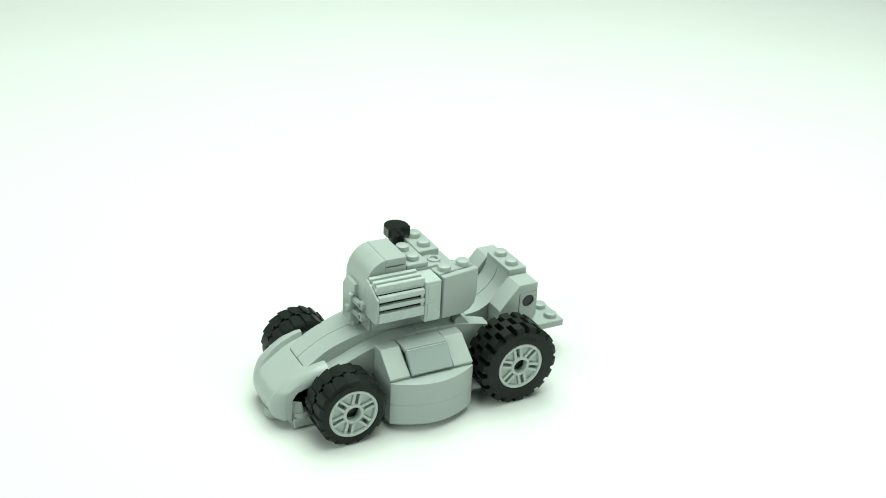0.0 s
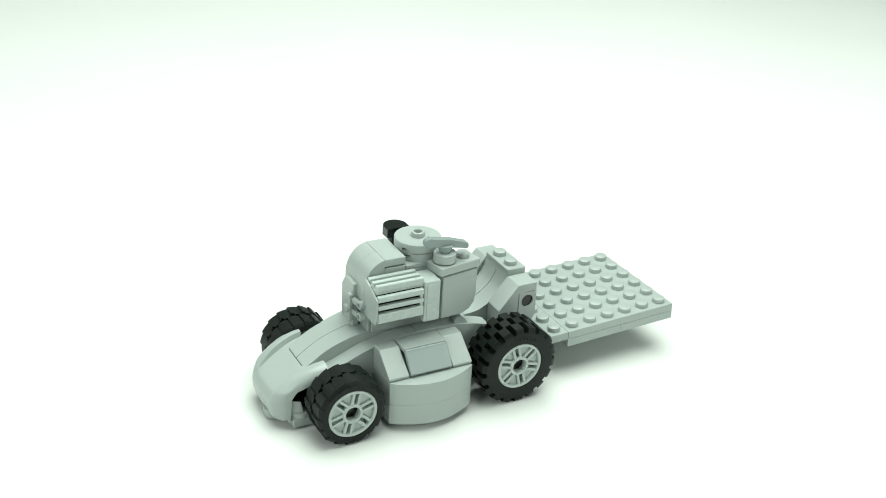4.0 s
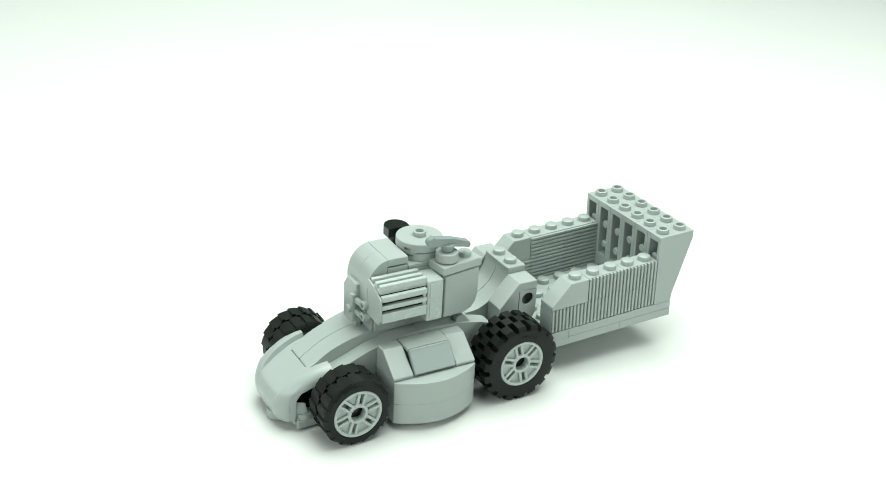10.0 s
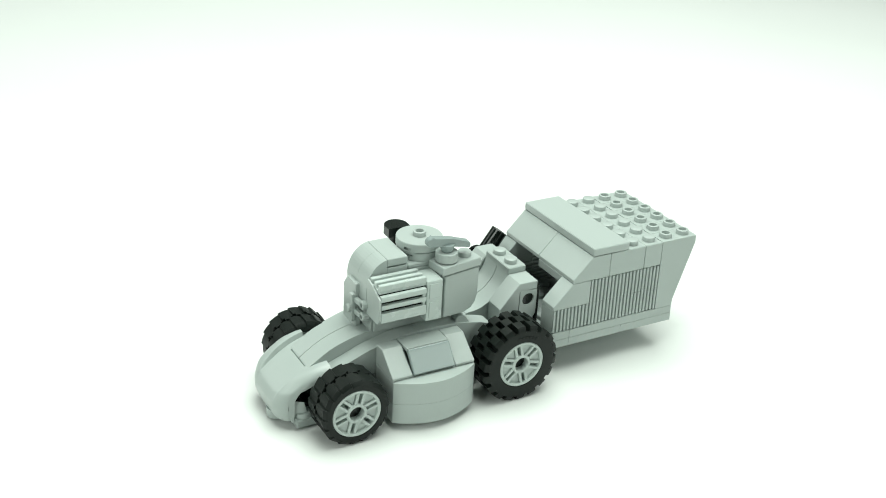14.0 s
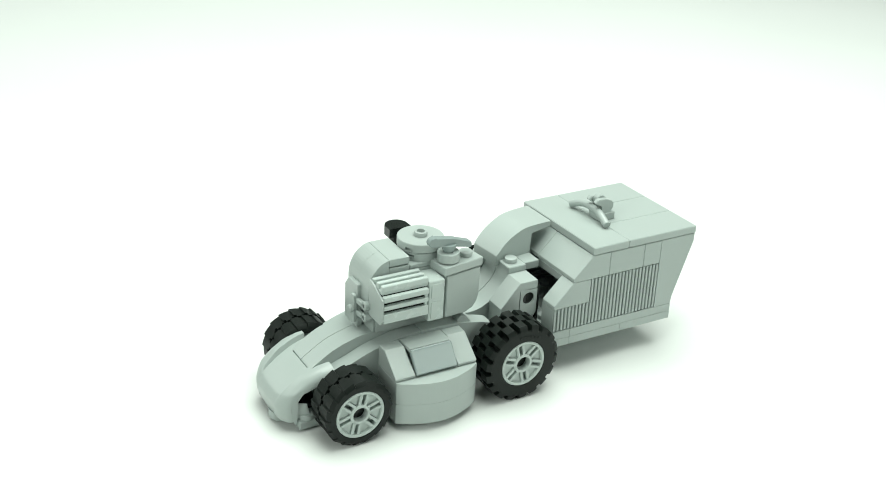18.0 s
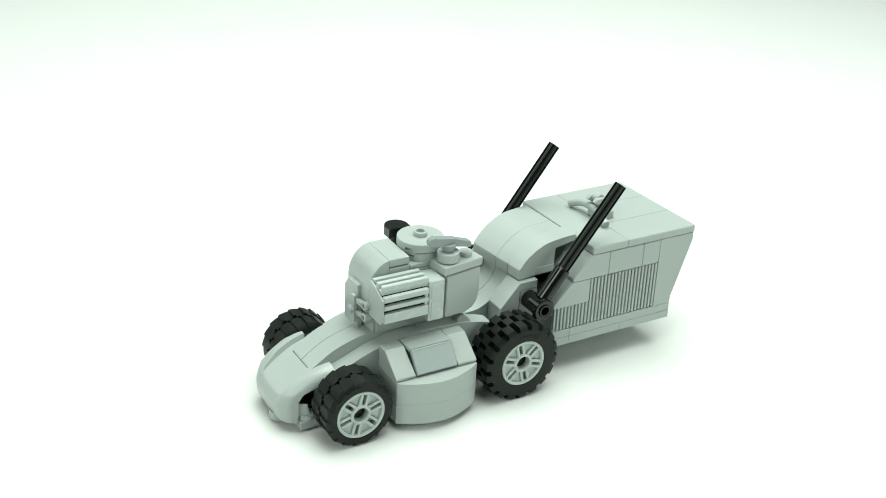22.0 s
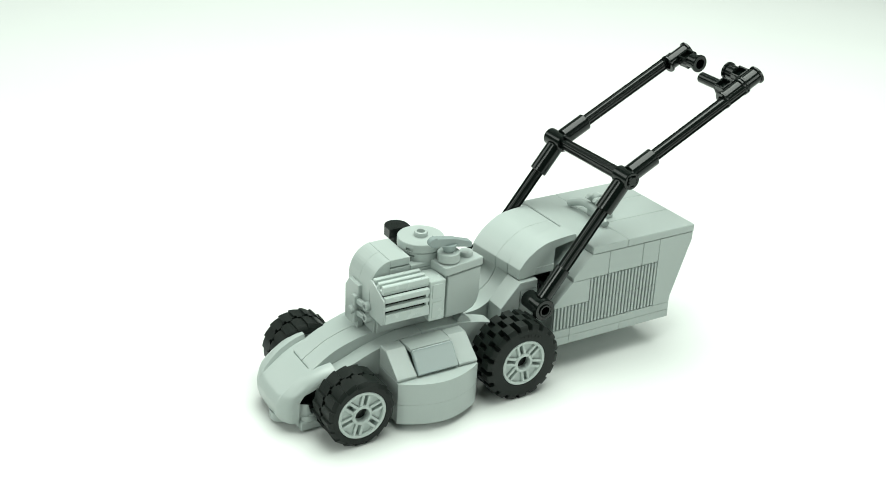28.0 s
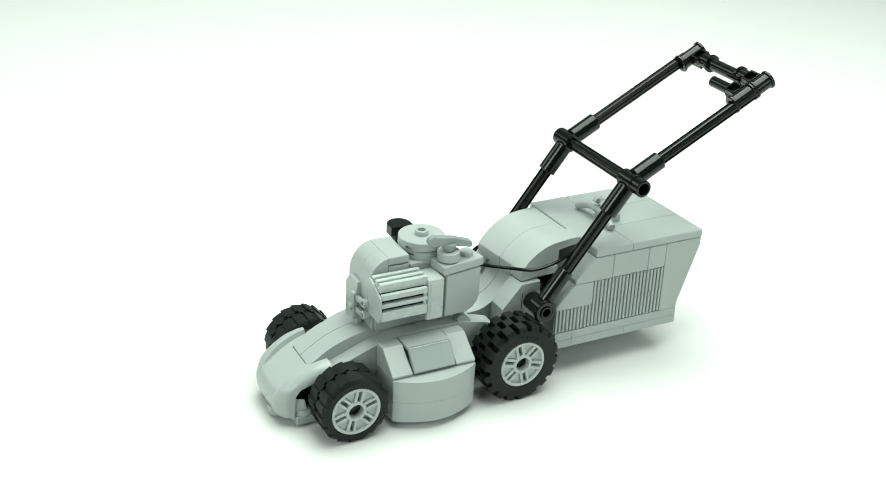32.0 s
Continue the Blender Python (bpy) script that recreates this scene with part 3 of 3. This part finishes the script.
for i0, t in ((4, 7.4), (2, 7.95)):
    bm = ribbed_near(i0, i0 + 2, 0, 1)
    late(part("ribbed_brick", bm, GREY, mower, "wall brick with upright ribs"), t)
    bm = ribbed_near(i0, i0 + 2, 1, 2)
    studs(bm, (bx(i0 + 0.5), bx(i0 + 1.5)), (by(0.5),), Z0 + 19.2)
    late(part("ribbed_brick", bm, GREY, mower, "wall brick with upright ribs"), t)
    bm = ribbed_far(i0, i0 + 2, 0, 2)
    studs(bm, (bx(i0 + 0.5), bx(i0 + 1.5)), (by(5.5),), Z0 + 19.2)
    late(part("ribbed_brick", bm, GREY, mower, "wall brick with level ribs"), t)
bm = ribbed_near(0, 2, 0, 1)
studs(bm, (bx(0.5), bx(1.5)), (by(0.5),), Z0 + 9.6)
late(part("ribbed_brick", bm, GREY, mower, "low wall brick with upright ribs"), 8.85)
bm = ribbed_far(0, 2, 0, 1)
studs(bm, (bx(0.5), bx(1.5)), (by(5.5),), Z0 + 9.6)
late(part("ribbed_brick", bm, GREY, mower, "low wall brick with level ribs"), 8.85)


def slope45(j0, j1, k, i):
    z = Z0 + 9.6 * k
    poly = [(bx(i), z + 0.03), (bx(i), z + 1.5), (bx(i + 1), z + 9.57), (bx(i + 2) - 0.05, z + 9.57), (bx(i + 2) - 0.05, z + 0.03)]
    bm = prism(B(), poly, by(j0) + 0.04, by(j1) - 0.04, "y", 0.2)
    studs(bm, (bx(i + 1.5),), [by(j + 0.5) for j in range(j0, j1)], z + 9.6)
    return bm


for j in (0, 5):
    late(part("slope_brick", slope45(j, j + 1, 1, 0), GREY, mower, "forty-five degree slope brick"), 9.6)
bm = box(B(), bx(5) + 0.05, bx(6) - 0.05, by(0), by(6), Z0 + 19.25, Z0 + 28.77)
studs(bm, (bx(5.5),), [by(j + 0.5) for j in range(6)], Z0 + 28.8)
late(part("top_brick", bm, GREY, mower, "long brick across the grass box"), 10.9)
bm = box(B(), bx(3) + 0.05, bx(5) - 0.05, by(0), by(6), Z0 + 19.25, Z0 + 28.77)
studs(bm, (bx(3.5), bx(4.5)), [by(j + 0.5) for j in range(6)], Z0 + 28.8)
late(part("top_brick", bm, GREY, mower, "wide brick across the grass box"), 11.55)
late(part("slope_brick", slope45(3, 6, 2, 1), GREY, mower, "wide slope brick at the front of the grass box"), 12.4)
bm = box(B(), bx(1), bx(3) - 0.1, by(1), by(3), Z0 + 16.0, Z0 + 19.2)
studs(bm, (bx(1.5), bx(2.5)), (by(1.5), by(2.5)), Z0 + 19.2)
late(part("cross_plate", bm, GREY, mower, "studded plate inside the grass box"), 12.4)
late(part("slope_brick", slope45(0, 3, 2, 1), GREY, mower, "wide slope brick at the front of the grass box"), 13.15)
ZT = Z0 + 28.95
for i0, i1, j0, j1, t in ((2, 4, 0, 6, 13.8), (4, 8, 0, 2, 14.7), (4, 8, 2, 4, 15.2), (4, 8, 4, 6, 15.7)):
    b = box(B(), bx(i0) + 0.05 - (0.1 if i0 == 2 else 0), bx(i1) - 0.05 + (0.3 if i1 == 8 else 0), by(j0) + 0.05 - (0.2 if j0 == 0 else 0), by(j1) - 0.05, ZT, ZT + 3.05, 0.3)
    late(part("lid_tile", b, GREY, mower, "smooth flat lid tile of the grass box"), t)
# lid handle
HZ = ZT + 3.05
bm = box(B(), 51.2, 58.6, -5.2, 2.0, HZ, HZ + 3.0)
claw = [(50.6, HZ + 2.8), (56.6, HZ + 2.8), (58.0, HZ + 4.8), (58.0, HZ + 6.4), (56.8, HZ + 7.8), (54.0, HZ + 8.8), (50.4, HZ + 8.9), (49.2, HZ + 7.6), (50.6, HZ + 6.6), (52.6, HZ + 6.0), (52.9, HZ + 4.0), (51.8, HZ + 3.6)]
for y in (-4.6, -0.2):
    prism(bm, claw, y, y + 1.9, "y", 0.25)
pipe(bm, (53.0, -2.9, HZ + 8.0), (53.0, 0.0, HZ + 8.0), 1.9, 0.9)
late(part("lid_clip", bm, GREY, mower, "small clip on the lid"), 16.5)
pts = [(49.5, 11.4, 1.5), (50.4, 8.2, 3.0), (51.2, 5.0, 3.9), (51.2, 1.0, 4.1), (51.2, -3.0, 4.0), (50.7, -7.0, 3.0), (49.9, -11.6, 1.5)]
bm = tube([(a, b - 0.2, HZ + c) for a, b, c in pts], 1.45, 14, 3)
late(part("lid_handle", bm, GREY, mower, "curved bar handle on the lid"), 16.8)

GRASS_BOX = [ob for ob, _ in ARRIVE[BOX_START:]]

# ---- dome over the chute ----
DOME = arc_profile([(8.4, 40.6), (12.0, 44.6), (17.0, 47.7), (23.0, 49.5), (35.0, 50.2)], 5)
DOMEF = [(8.6, 36.6)] + arc_profile([(8.4, 40.6), (12.0, 44.5), (17.0, 47.6), (23.0, 49.3), (34.6, 49.1)], 5) + [(34.6, 47.0), (25.0, 46.4), (25.0, 37.4)]
DOMEP = [(8.6, 36.6)] + DOME + [(35.0, 47.6), (25.0, 46.6), (25.0, 37.4)]


def dome_warp(bm):
    """The cover narrows to the front and stands a little askew."""
    for v in bm.verts:
        s = min(1.0, max(0.0, (v.co.x - 8.4) / 26.0))
        u = v.co.y / 16.0
        y = (0.4 + 13.6 * u) * (1 - s) + (3.8 + 15.8 * u) * s
        v.co.x += -u * (1.7 * (1 - s) + 0.6 * s)
        v.co.y = y
    return bm


for y0, y1, t in ((0, 16, 17.4), (-8, 0, 18.9), (-16, -8, 19.55)):
    late(part("dome_slope", dome_warp(prism(B(), DOMEF if y0 > -16 else DOMEP, y0 + 0.05, y1 - 0.05, "y", 0.2)), GREY, mower, "curved slope brick of the chute cover"), t)
late(part("dome_plate", dome_warp(box(B(), 16.4, 25.15, -16.1, -8.2, 37.0, 40.0, 0.15)), GREY, mower, "plate let into the side of the chute cover"), 19.55)
bm = box(B(), 18.2, 25.6, -12.0, -4.4, 36.6, 39.7)
stud(bm, 22.0, -8.2, 39.7)
late(part("hinge_plate", bm, GREY, mower, "one-stud plate behind the chute"), 18.2)
bm = box(B(), 18.0, 24.9, -4.2, 12, 35.0, 38.2)
late(part("dome_plate", bm, GREY, mower, "plate under the chute cover"), 17.4)
# Black sheet added where only shade lies between chute and grass box.
late(part("chute_bracket", box(B(), 18.0, 19.4, -14, 12, 16, 34), BLACK, mower, "black sheet that stands for the shade behind the chute"), 10.2)

# ---- push handle ----
P0, P1, P2 = Vector((14.1, 0, 29.2)), Vector((48.0, 0, 74.4)), Vector((102.7, 0, 103.6))
LOW = (P1 - P0).normalized()
UP = (P2 - P1).normalized()
A_LOW = math.degrees(math.atan2(LOW.z, LOW.x))
A_UP = math.degrees(math.atan2(UP.z, UP.x))
TILTED = {}


def flat_part(name, bm, base, angle, label, t):
    """A piece drawn level along x from base, then set at its angle; it lies level until it is fitted."""
    ob = part(name, bm, BLACK, mower, label, pivot=(0, 0, 0))
    ORIGIN[ob] = Vector(base)
    TILTED[ob] = angle
    ob.matrix_basis = pose(base[0] * MM, base[1] * MM, base[2] * MM, 0, -angle, 0)
    return late(ob, t)


def axle(p0, p1):
    """A black axle with a cross-shaped section."""
    m, n = along(p0, p1)
    bm = rod(B(), p0, p1, 1.8)
    for k in range(4):
        turn = m @ Matrix.Rotation(radians(90 * k + 45), 4, "Z")
        vs = [turn @ Vector((x, y, z)) for z in (0.0, n) for y in (-0.65, 0.65) for x in (1.2, 2.3)]
        add_faces(bm, vs, [(0, 2, 3, 1), (4, 5, 7, 6), (0, 1, 5, 4), (2, 6, 7, 3), (0, 4, 6, 2), (1, 3, 7, 5)], 0.15)
    return bm


HY2 = 21.0
LEN1, LEN2 = (P1 - P0).length, (P2 - P1).length
for s, t in ((-1, 20.2), (1, 10.2)):
    base = (P0.x, s * HY2, P0.z)
    bm = pipe(B(), (0, s * 4.4, 0), (0, -s * 6.2, 0), 3.5, 2.2)
    pipe(bm, (0, s * 4.5, 0), (0, s * 2.6, 0), 4.2, 2.9)
    pipe(bm, (0, s * 4.9, 0), (0, s * 4.2, 0), 2.5, 1.7)
    pipe(bm, (2.9, 0, 0), (16.5 if s < 0 else 13.6, 0, 0), 2.85 if s < 0 else 3.3, 2.2)
    flat_part("pivot_connector", bm, base, A_LOW, "black tube connector at the chute side", t)
for s, t in ((1, 20.95), (-1, 21.6)):
    base = P0 + LOW * 9 + Vector((0, s * HY2, 0))
    bm = axle((0, 0, 0), (LEN1 - 12, 0, 0))
    flat_part("lower_axle", bm, base, A_LOW, "glossy black ribbed axle rod of the push handle", t)
for s, t in ((1, 22.3), (-1, 22.95)):
    base = P1 + Vector((0, s * HY2, 0))
    bm = pipe(B(), (0, -4.0, 0), (0, 5.6 if s > 0 else 4.0, 0), 3.4, 2.3)
    bend = A_UP - A_LOW
    d = Vector((math.cos(radians(bend)), 0, math.sin(radians(bend))))
    pipe(bm, (-14.5, 0, 0), (-2.4, 0, 0), 3.4, 2.3)
    pipe(bm, d * 2.4, d * 13.6, 3.4, 2.3)
    flat_part("elbow_connector", bm, base, A_LOW, "black bent tube connector of the push handle", t)
bm = axle((P1.x, -HY2 - 4.6, P1.z), (P1.x, HY2 + 5.9, P1.z))
SWING = [late(part("cross_axle", bm, BLACK, mower, "black cross bar between the handle tubes"), 23.75)]
for s, t in ((1, 25.25), (-1, 25.9)):
    base = P1 + UP * 8 + Vector((0, s * HY2, 0))
    bm = axle((0, 0, 0), (LEN2 - 10, 0, 0))
    flat_part("upper_axle", bm, base, A_UP, "glossy black ribbed axle rod of the push handle", t)


def window(bm, x0, x1, y0, y1, h):
    """A moulded frame with a square opening."""
    for a, b, c, d in ((x0, x1, y0, y0 + 0.9), (x0, x1, y1 - 0.9, y1), (x0, x0 + 0.9, y0, y1), (x1 - 0.9, x1, y0, y1)):
        box(bm, a, b, c, d, -h, h, 0.15)
    box(bm, x0, x1, y0, y1, -0.6, 0.6, 0)


for s, t in ((-1, 26.4), (1, 27.95)):
    base = P2 + Vector((0, s * 19.5, 0)) + UP * (1.0 if s < 0 else 0.0)
    bm = pipe(B(), (-6.5 if s > 0 else -3.4, 0, 0), (4.0, 0, 0), 3.0, 2.1)
    for x in ((-6.7, 3.2) if s > 0 else (-3.8, 3.2)):
        pipe(bm, (x, 0, 0), (x + 1.1, 0, 0), 3.6, 2.1)
    y0, y1 = sorted((-s * 2.2, -s * 7.6))
    window(bm, -2.6, 3.0, y0, y1, 2.4)
    pipe(bm, (0.2, -s * 6.8, 0), (0.2, -s * 12, 0), 2.9, 2.0)
    pipe(bm, (0.2, -s * 10.9, 0), (0.2, -s * 12.2, 0), 3.5, 2.0)
    flat_part("corner_connector", bm, base, A_UP, "black corner connector of the push handle", t)
bm = pipe(B(), (-13.5, 0, 0), (-4.0, 0, 0), 3.0, 2.0)
pipe(bm, (-13.8, 0, 0), (-12.7, 0, 0), 3.6, 2.0)
pipe(bm, (-5.0, 0, 0), (-3.9, 0, 0), 3.6, 2.0)
window(bm, -10.5, -5.0, 2.2, 8.0, 2.4)
rod(bm, (-7.8, 7.5, 0), (-7.8, 18.5, 0), 2.1)
flat_part("throttle_lever", bm, P2 + Vector((0, -19.5, 0)) + UP, A_UP, "black control lever on the handle", 26.9)
bm = rod(B(), (P2.x + 0.2, -11, P2.z + 0.1), (P2.x + 0.2, 11, P2.z + 0.1), 2.4)
SWING.append(late(part("grip_bar", bm, BLACK, mower, "dark grip bar across the handle"), 28.8))
bm = pipe(B(), (P1.x, -HY2 - 8.4, P1.z), (P1.x, -HY2 - 4.1, P1.z), 3.2, 2.3)
SWING.append(late(part("end_bush", bm, BLACK, mower, "black bush on the end of the cross bar"), 29.45))


CABLE = [(-11, -12, 48), (-4, -13.5, 46), (4, -15.5, 44.5), (12, -17.5, 43.2), (20, -19, 45.2), (27, -20, 49), (33, -21, 54), (38, -22, 60)]
late(part("throttle_cable", tube(CABLE, 0.62), BLACK, mower, "thin black control cable"), 29.4)


# ---- what moves ----
def motions():
    """The toy shifts a little as it is handled; each piece waits on the paper beside the lens and is set in place at its time."""
    walk(mower, [
        (0, pose(-0.00064, -0.00141, 0, 0, 0, -2.75)),
        (3.5, pose(-0.00097, -0.00124, 0, 0, 0, -2.69)),
        (5.5, pose(-0.00052, -0.00105, 0, 0, 0, -2.61)),
        (6.5, pose(-0.00053, -0.00104, 0, 0, 0, -2.63)),
        (7, pose(-0.00047, -0.00091, 0, 0, 0, -2.47)),
        (7.5, pose(-0.00039, -0.00080, 0, 0, 0, -2.14)),
        (8, pose(-0.00040, -0.00075, 0, 0, 0, -1.92)),
        (8.5, pose(-0.00032, -0.00066, 0, 0, 0, -1.83)),
        (9, pose(-0.00047, -0.00072, 0, 0, 0, -1.89)),
        (9.5, pose(-0.00027, -0.00040, 0, 0, 0, -1.45)),
        (10, pose(-0.00025, -0.00028, 0, 0, 0, -1.12)),
        (10.5, pose(-0.00044, -0.00040, 0, 0, 0, -1.00)),
        (11.5, pose(-0.00043, -0.00047, 0, 0, 0, -1.06)),
        (12.5, pose(-0.00044, -0.00051, 0, 0, 0, -1.12)),
        (13, pose(-0.00037, -0.00036, 0, 0, 0, -0.92)),
        (13.5, pose(-0.00037, -0.00036, 0, 0, 0, -0.93)),
        (14, pose(-0.00020, -0.00052, 0, 0, 0, -1.70)),
        (14.5, pose(-0.00023, -0.00048, 0, 0, 0, -1.76)),
        (16.5, pose(0.00008, -0.00036, 0, 0, 0, -0.78)),
        (17, pose(0.00002, -0.00053, 0, 0, 0, -1.06)),
        (17.5, pose(-0.00001, -0.00056, 0, 0, 0, -1.08)),
        (18, pose(0.00001, -0.00037, 0, 0, 0, -0.68)),
        (18.5, pose(0.00007, -0.00013, 0, 0, 0, -0.16)),
        (19, pose(0.00001, 0.00002, 0, 0, 0, 0.02)),
        (20, pose(0.00000, 0.00000, 0, 0, 0, 0.00)),
        (20.5, pose(-0.00006, -0.00014, 0, 0, 0, -0.22)),
        (21, pose(-0.00006, -0.00015, 0, 0, 0, -0.09)),
        (21.5, pose(-0.00005, -0.00010, 0, 0, 0, -0.12)),
        (22, pose(-0.00007, -0.00016, 0, 0, 0, -0.31)),
        (22.5, pose(0.00013, -0.00018, 0, 0, 0, -0.27)),
        (23, pose(0.00004, -0.00008, 0, 0, 0, -0.03)),
        (24, pose(-0.00013, -0.00009, 0, 0, 0, 0.15)),
        (24.5, pose(-0.00011, -0.00030, 0, 0, 0, -0.21)),
        (25, pose(-0.00011, -0.00042, 0, 0, 0, -0.52)),
        (25.5, pose(-0.00018, -0.00052, 0, 0, 0, -0.64)),
        (27.5, pose(-0.00006, -0.00039, 0, 0, 0, -0.52)),
        (28, pose(-0.00005, -0.00015, 0, 0, 0, 0.10)),
        (28.5, pose(-0.00007, -0.00017, 0, 0, 0, 0.38)),
        (29, pose(-0.00010, -0.00014, 0, 0, 0, 0.47)),
        (29.5, pose(-0.00011, -0.00019, 0, 0, 0, 0.36)),
        (30, pose(-0.00014, -0.00033, 0, 0, 0, 0.11)),
        (31, pose(-0.00011, -0.00029, 0, 0, 0, 0.11)),
        (31.5, pose(0.00028, -0.00015, 0, 0, 0, -0.31)),
        (32, pose(0.00093, -0.00082, 0, 0, 0, -3.00)),
    ])
    # each arm of the push handle leans about its pivot, and its elbow slides on the rod, as pieces are pressed on:
    # seconds, degrees and millimetres
    near_arm = [(20.1, -0.2, 0.0), (22.3, -0.2, 0.0), (23.0, -1.0, 0.0), (25.5, -1.0, 0.0), (27.5, -0.8, 0.0), (28.0, -0.2, 0.0), (28.5, 0.1, 0.0), (29.0, -0.5, 0.0), (29.2, -0.3, 0.0), (29.5, 0.6, 0.0), (30.0, 1.5, 0.0), (31.1, 1.5, 0.0), (31.5, 0.9, 0.0), (32.0, -0.1, 0.0)]
    far_arm = [(20.1, 0.4, -1.6), (22.3, 0.4, -1.6), (22.6, -1.2, -1.6), (23.0, -2.5, -1.6), (23.5, -3.0, -1.6), (25.5, -3.0, -1.6), (27.5, -1.2, -0.8), (28.0, -0.7, -0.7), (28.5, -0.2, -0.5), (29.0, -0.8, -0.5), (29.2, -0.5, -0.5), (29.5, 0.7, -0.3), (30.0, 1.7, 0.0), (31.1, 1.7, 0.0), (31.5, 1.2, 0.0), (32.0, 0.1, 0.0)]
    # the grass box hangs on the tow plate alone: it rolls to the far side and its rear dips as pieces are pressed on;
    # seconds and degrees
    hang = [(5.5, -0.6, -2.4), (6.0, -0.6, -1.9), (6.5, -0.6, -1.5), (7.0, -0.6, -1.1), (7.5, -0.6, -1.2), (8.0, -0.6, -1.6), (8.5, -0.6, -2.1), (9.0, -0.6, -2.6), (9.5, -0.7, -2.4), (10.0, -0.8, -1.9), (10.5, -1.0, -0.3), (11.0, -1.2, 0.0), (32.0, -1.3, 0.0)]
    f1 = 1.0 / FPS
    middle, tow = Matrix.Translation(Vector((48, 0, 14)) * MM), Matrix.Translation(Vector((25, 0, 14)) * MM)
    pivot = Matrix.Translation(P0 * MM)

    def along_rows(rows, q):
        return [np.interp(q, [r[0] for r in rows], [r[k] for r in rows]) for k in (1, 2)]

    def leaned(rows, q, slides):
        deg, slide = along_rows(rows, q)
        return pivot @ pose(0, 0, 0, 0, -deg, 0) @ pivot.inverted() @ Matrix.Translation(LOW * MM * slide if slides else (0, 0, 0))

    def hung(q):
        roll, dip = along_rows(hang, q)
        rolled = Matrix.Translation(Vector((0.2, 0.2, 0.42 * roll)) * MM) @ middle @ pose(0, 0, 0, roll) @ middle.inverted()
        return tow @ pose(0, 0, 0, 0, dip, 0) @ tow.inverted() @ rolled

    def bridged(q, home):
        """A bar that spans both arms: its ends go with them."""
        at = home.translation.copy()
        ends = [leaned(rows, q, True) @ Vector((at.x, y * MM, at.z)) for rows, y in ((near_arm, -HY2), (far_arm, HY2))]
        way = ends[1] - ends[0]
        mid = ends[0] + way * ((at.y + HY2 * MM) / (2 * HY2 * MM))
        return Matrix.Translation(mid) @ Vector((0, 1, 0)).rotation_difference(way).to_matrix().to_4x4() @ home.to_3x3().to_4x4()

    waiting = [(ob, t) for ob, t in ARRIVE if t > 0]
    times = sorted({r[0] for r in near_arm + far_arm + hang})
    for k, (ob, t) in enumerate(waiting):
        home = ob.matrix_basis.copy()
        gx, gy = k % 9, k // 9
        z = 0.004 if ob in TILTED else 0.0
        aside = pose(-0.35 + 0.085 * gx, -0.56 - 0.075 * gy, z)
        rows = [(0, aside), (max(0.02, t - 2 * f1), aside), (t - f1, aside)]
        if ob in SWING:
            def placed(q):
                return bridged(q, home)
        elif ob in TILTED:
            arm = far_arm if home.translation.y > 0 else near_arm
            slides = home.translation.x > P0.x * MM + 0.02

            def placed(q):
                return leaned(arm, q, slides) @ home
        elif ob in GRASS_BOX:
            def placed(q):
                return hung(q) @ home
        else:
            def placed(q):
                return home
        rows += [(t, placed(t)), (t + f1, placed(t + f1))]
        rows += [(q, placed(q)) for q in times if q > t + 2 * f1]
        walk(ob, rows)


motions()
